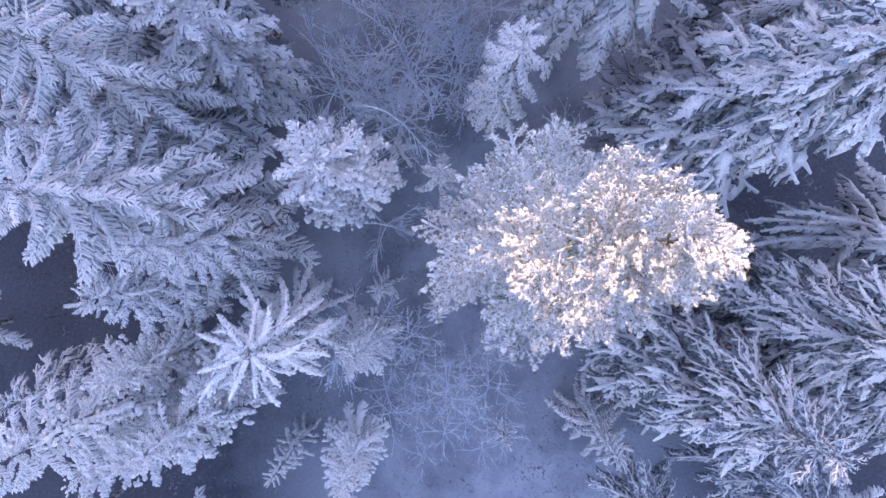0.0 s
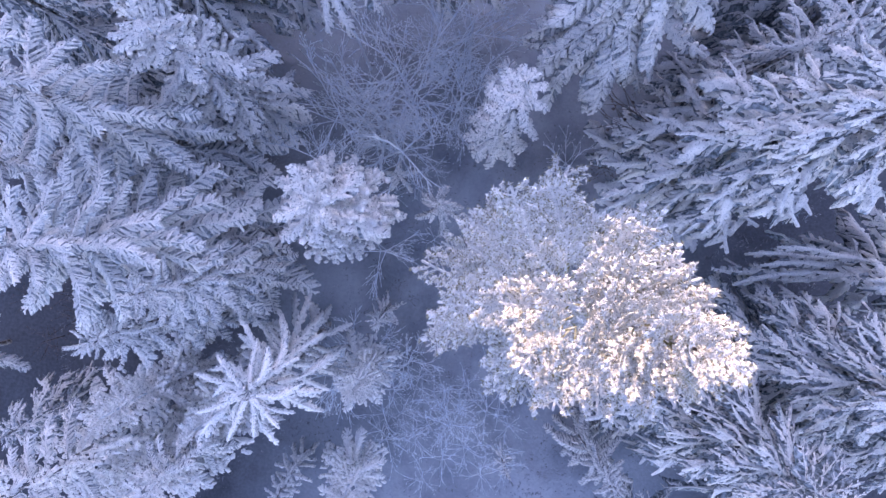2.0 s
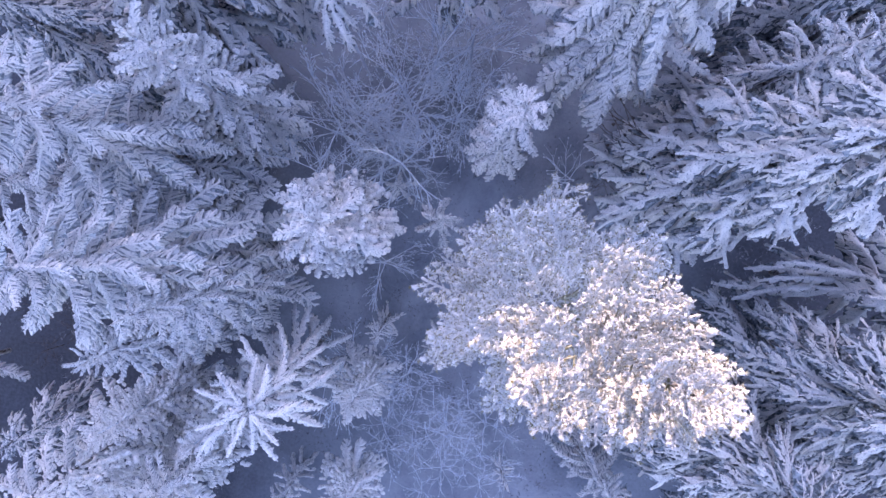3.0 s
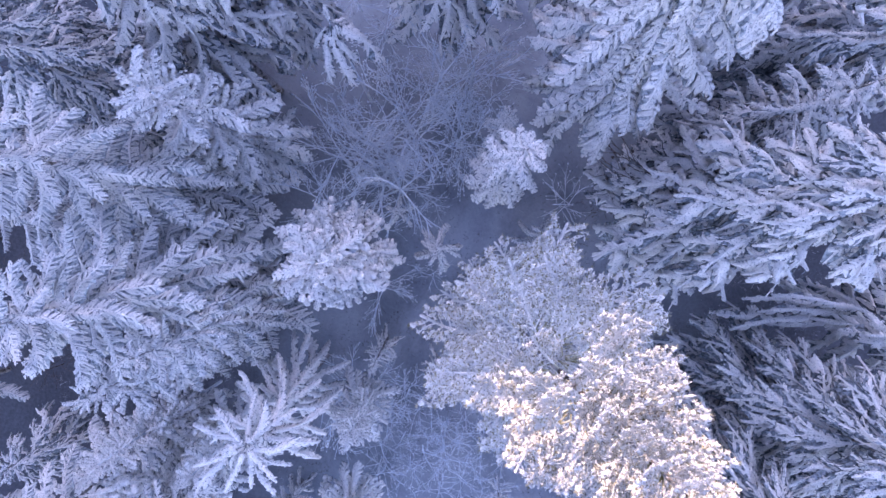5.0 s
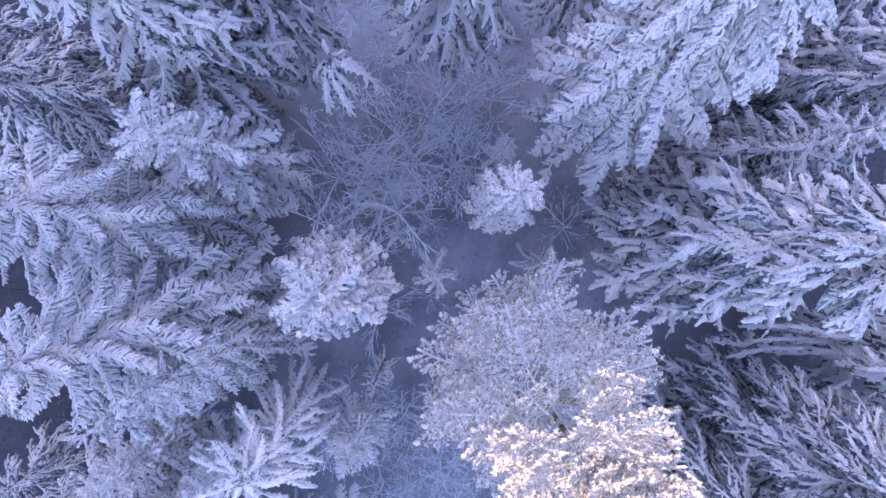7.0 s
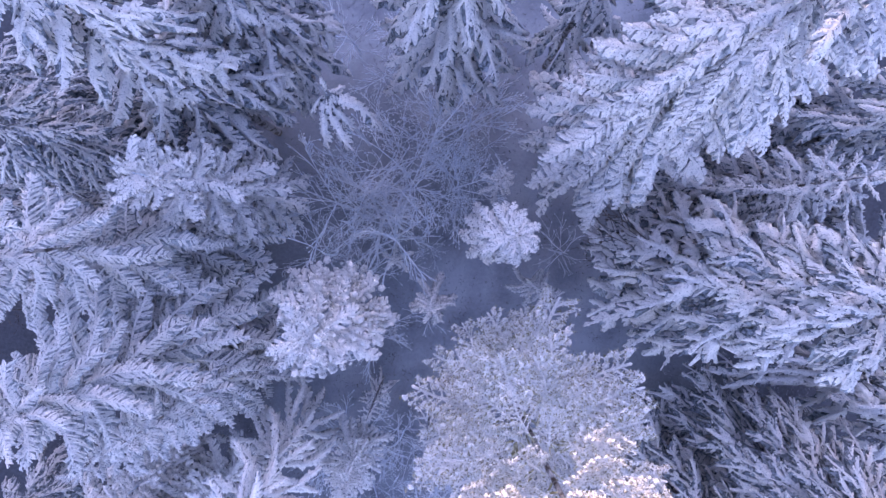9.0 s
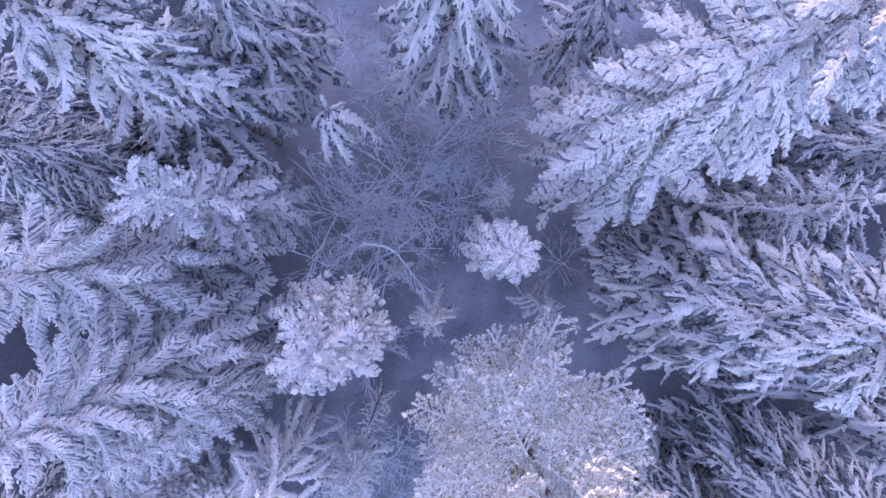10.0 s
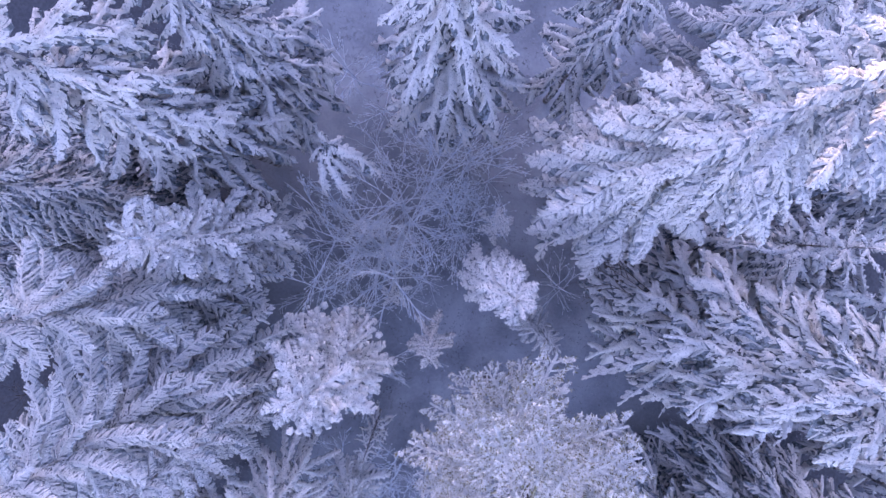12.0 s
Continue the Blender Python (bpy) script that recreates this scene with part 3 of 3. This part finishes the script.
spruce(-13.8, 9.4, 16.0, 2.4, 71, striped, "spruce with thin drooping snowy limbs", gap=0.85, crown=0.12, per=6)
spruce(-14.6, 5.4, 14.5, 2.4, 72, striped, "spruce with thin drooping snowy limbs", gap=0.9, crown=0.12, per=6)

spruce(17.4, -7.6, 10.5, 2.5, 73, striped, "dark spruce with thin snowy limbs", gap=0.9, crown=0.1, per=6)

# the star-shaped spruce, its leader bent over by snow
star = spruce(-5.6, -3.5, 13.7, 2.35, 41, fingers, "spruce with thick star-shaped snowy branches and a bent leader", per=6, start=0.1, leader=False, lift=(8, -26), power=0.12, crown=0.35, gap=0.85)
put_branch(star, TONGUES[0], 12.5, 226, 10, 2.2, 2.0, name="leader")
put_branch(star, FANS[0], 12.6, 40, 62, 0.8, 2.0)
put_branch(star, FANS[1], 12.6, 190, 55, 0.8, 2.0)

# unseen spruces added around the west, south and east to block low sky light
for x, y, top in ((-21.5, -4.5, 14.0), (-20.5, -10.5, 13.0), (-16.0, -13.0, 12.5), (-22.0, 2.0, 15.0), (-10.5, -14.0, 12.0), (-4.5, -14.8, 11.5), (19.5, -3.5, 15.0), (17.5, -12.0, 13.0)):
    spruce(x, y, top, 2.8, int(900 + x * 3 + y), rimed, "unseen spruce with snow-covered branches, added to darken the clearing's sides", gap=1.6, per=4, crown=0.2)

# ---------------------------------------------------------------- rounded and young trees
pine(-3.45, 1.9, 15.2, 1.85, 51, CAULIFLOWER[:3] + FANS[1:2], "rounded young pine with cauliflower-like clumps of snow", depth=7.5, gap=0.42, per=6, shape=0.5)
pine(-7.3, 6.1, 16.8, 1.6, 52, HEAVY_LIMBS[:2] + FANS[1:] + LOBED[1:2], "slender pine with thick clumps of snow", depth=13.0, gap=0.58, per=6, shape=0.4)
spruce(2.1, 4.9, 15.8, 1.7, 53, padded, "slim young spruce with thick fans of snow", crown=0.35, gap=0.72, per=6, lift=(40, -28), power=0.6)
young = stand("spruce_tree", -3.6, 9.1, "young spruce with a few hanging snow-covered branches", "tree", "forest trees")
part("trunk", trunk_mesh(12.3, 0.08, 0.012, bark=FROST), young)
for az, rise, far in ((-27, -30, 2.4), (-66, -36, 2.3), (-94, -36, 2.1), (-142, -40, 1.2), (-46, -46, 1.9), (40, -46, 1.0), (120, -50, 0.9)):
    put_branch(young, TONGUES[abs(az) % 2], 11.6 + 0.002 * az, az, rise, far, 2.0)
put_branch(young, TONGUES[0], 11.6, 100, 80, 0.8, 2.0, name="leader")
spruce(-0.15, 2.1, 10.2, 1.3, 55, mixed, "young spruce, its snowy branches spread like a star", crown=0.3)
spruce(-2.6, -2.5, 7.6, 1.1, 56, smooth, "small spruce with snow on its branches", crown=0.15)
spruce(-2.0, 3.6, 5.2, 0.9, 69, padded, "small spruce capped with snow", crown=0.2)
spruce(2.3, 7.0, 9.6, 1.0, 70, padded, "small slim spruce with fans of snow", crown=0.3)
spruce(-0.2, -3.4, 8.0, 1.0, 57, smooth, "small spruce with snow on its branches", crown=0.2)
spruce(6.7, -8.7, 8.4, 2.0, 58, rimed, "slim spruce with thin snow on its sprays", crown=0.1)
pine(-3.9, -9.6, 8.8, 1.4, 59, HEAVY_LIMBS + FANS[:1], "young pine heaped with clumps of snow", depth=7.0, gap=0.5, per=5, shape=0.5)
pine(-3.3, -4.7, 9.2, 1.3, 61, HEAVY_LIMBS + FANS[:1], "young pine bowed under clumps of snow", depth=6.0, gap=0.5, per=5, shape=0.5)
pine(-10.9, -4.9, 12.0, 1.5, 62, HEAVY_LIMBS + FANS[:1], "young pine with columns of clumped snow", depth=8.0, gap=0.5, per=5, shape=0.5)
pine(-8.3, -5.6, 11.0, 1.6, 65, HEAVY_LIMBS + FANS[:2], "young pine with columns of clumped snow", depth=7.0, gap=0.6, per=5, shape=0.5)
pine(-10.5, -7.7, 11.6, 1.6, 66, HEAVY_LIMBS + FANS[:2], "young pine with columns of clumped snow", depth=7.5, gap=0.6, per=5, shape=0.5)
pine(-12.9, -8.8, 9.8, 1.8, 67, HEAVY_LIMBS + FANS[:2], "young pine with columns of clumped snow", depth=6.5, gap=0.6, per=5, shape=0.5)
spruce(-6.8, -9.9, 7.5, 1.2, 63, rimed, "small spruce with snow on its branches", crown=0.1)
spruce(4.3, 2.6, 9.5, 1.2, 60, rimed, "slim spruce beside the tall pine", crown=0.1)

# ---------------------------------------------------------------- leafless trees in the clearing
k = 0
for x, y, h in ((-3.4, 6.0, 7.0), (-1.6, 7.6, 7.5), (-4.6, 6.0, 8.0), (-0.6, 8.6, 8.0), (0.6, 7.0, 6.0), (-5.2, 3.6, 6.0),
                (-2.6, 0.2, 5.0), (-1.5, -5.2, 4.0), (0.4, -6.6, 3.5), (-0.8, -8.0, 3.0), (2.8, -9.5, 3.0), (1.2, 9.6, 7.0), (-4.8, -5.4, 6.0), (-3.4, -4.6, 6.5),
                (-4.2, 4.6, 4.4), (0.4, 8.0, 4.0), (-2.4, 6.0, 5.0), (-0.2, 10.2, 4.0), (-3.0, 12.2, 3.6), (-2.2, 14.0, 4.0), (-4.2, 13.6, 4.4)):
    k += 1
    bare_tree(x, y, h, 100 + k, "leafless young tree white with rime", limbs=10)
for x, y, h in ((-2.0, 4.7, 6.6), (-3.1, 6.6, 6.4), (-1.3, 6.9, 6.0), (-2.6, 5.6, 5.4)):
    k += 1
    bare_tree(x, y, h, 200 + k, "leafless tree with stout limbs thick with rime", limbs=11, twigs=STOUT_TWIGS)

# ---------------------------------------------------------------- undergrowth poking through the snow
def undergrowth(count, seed):
    r = random.Random(seed)
    s = Shape()
    while count:
        x, y = r.uniform(-19, 19), r.uniform(-15, 19)
        if noise.noise((x * 0.22, y * 0.22, 5.0)) < r.uniform(-0.35, 0.3):
            continue
        count -= 1
        p = Vector((x, y, ground_height(x, y) - 0.02))
        for _ in range(r.randint(3, 6)):
            a, up = r.random() * 6.28, r.uniform(0.2, 1.3)
            w = Vector((math.cos(a), math.sin(a), up)).normalized()
            s.blade(p, w, r.uniform(0.05, 0.2), r.uniform(0.010, 0.022))
    return tagged(new("undergrowth", s.mesh("undergrowth", STEMS)), "rimed twigs and dry stems poking through snow", "undergrowth", kind="stuff")


undergrowth(16000, 5)

for x, y, h in ((15.2, -8.6, 3.0), (13.4, -10.4, 2.6), (-18.0, -0.6, 2.6), (-19.6, -2.2, 2.4), (-17.2, -3.0, 2.6), (-20.4, 0.4, 2.4), (19.4, -9.4, 2.8), (18.0, -7.4, 2.4), (7.6, 4.3, 2.8), (16.4, -6.4, 2.4), (-18.8, -4.2, 2.2)):
    k += 1
    bare_tree(x, y, h, 100 + k, "dark leafless shrub with a little rime", limbs=14, dark=True, spread=1.6)

r = random.Random(77)
for x, y in ((-1.6, -4.6), (-0.9, -5.9), (-2.2, -6.6), (0.2, -7.6), (1.3, -6.2), (-1.4, -8.6), (1.0, -9.4), (2.2, -7.4), (-0.6, 0.6), (-1.2, 3.3), (0.9, 5.6), (-3.6, 2.9), (1.6, 8.2), (-5.4, 7.6), (-2.0, 10.4), (5.4, 4.2), (-2.9, -7.8),
             (-2.6, -9.0), (-0.4, -6.8), (0.6, -8.4), (1.7, -8.8), (2.6, -6.4), (0.1, -9.8), (-1.8, -7.6), (1.9, -10.6), (3.4, -8.4), (-0.9, -10.8), (1.0, -7.2), (-0.3, 4.0), (-2.8, 5.2), (-4.6, 8.6), (0.2, 6.2), (-1.8, 8.8), (1.5, 7.4), (2.0, 9.0), (0.8, 9.4), (1.2, 6.4), (-4.9, 7.0), (-5.2, 9.8), (2.4, 10.6), (-3.4, 10.4), (-0.8, 10.2)):
    k += 1
    bare_tree(x, y, r.uniform(1.6, 3.2), 100 + k, "low leafless shrub thick with rime", limbs=10, spread=2.2, twigs=SHRUB_TWIGS)
for x, y, h in ((-18.6, 6.0, 3.2), (-18.2, 9.6, 3.4), (-16.4, -1.4, 2.8), (-15.0, 12.0, 3.0)):
    k += 1
    bare_tree(x, y, h, 100 + k, "leafless shrub with thin rime in the shade", limbs=11, spread=2.4, twigs=DARK_TWIGS + SHRUB_TWIGS[:1])
spruce(2.9, -9.7, 4.4, 0.7, 64, rimed, "tiny spruce with little snow", crown=0.1)
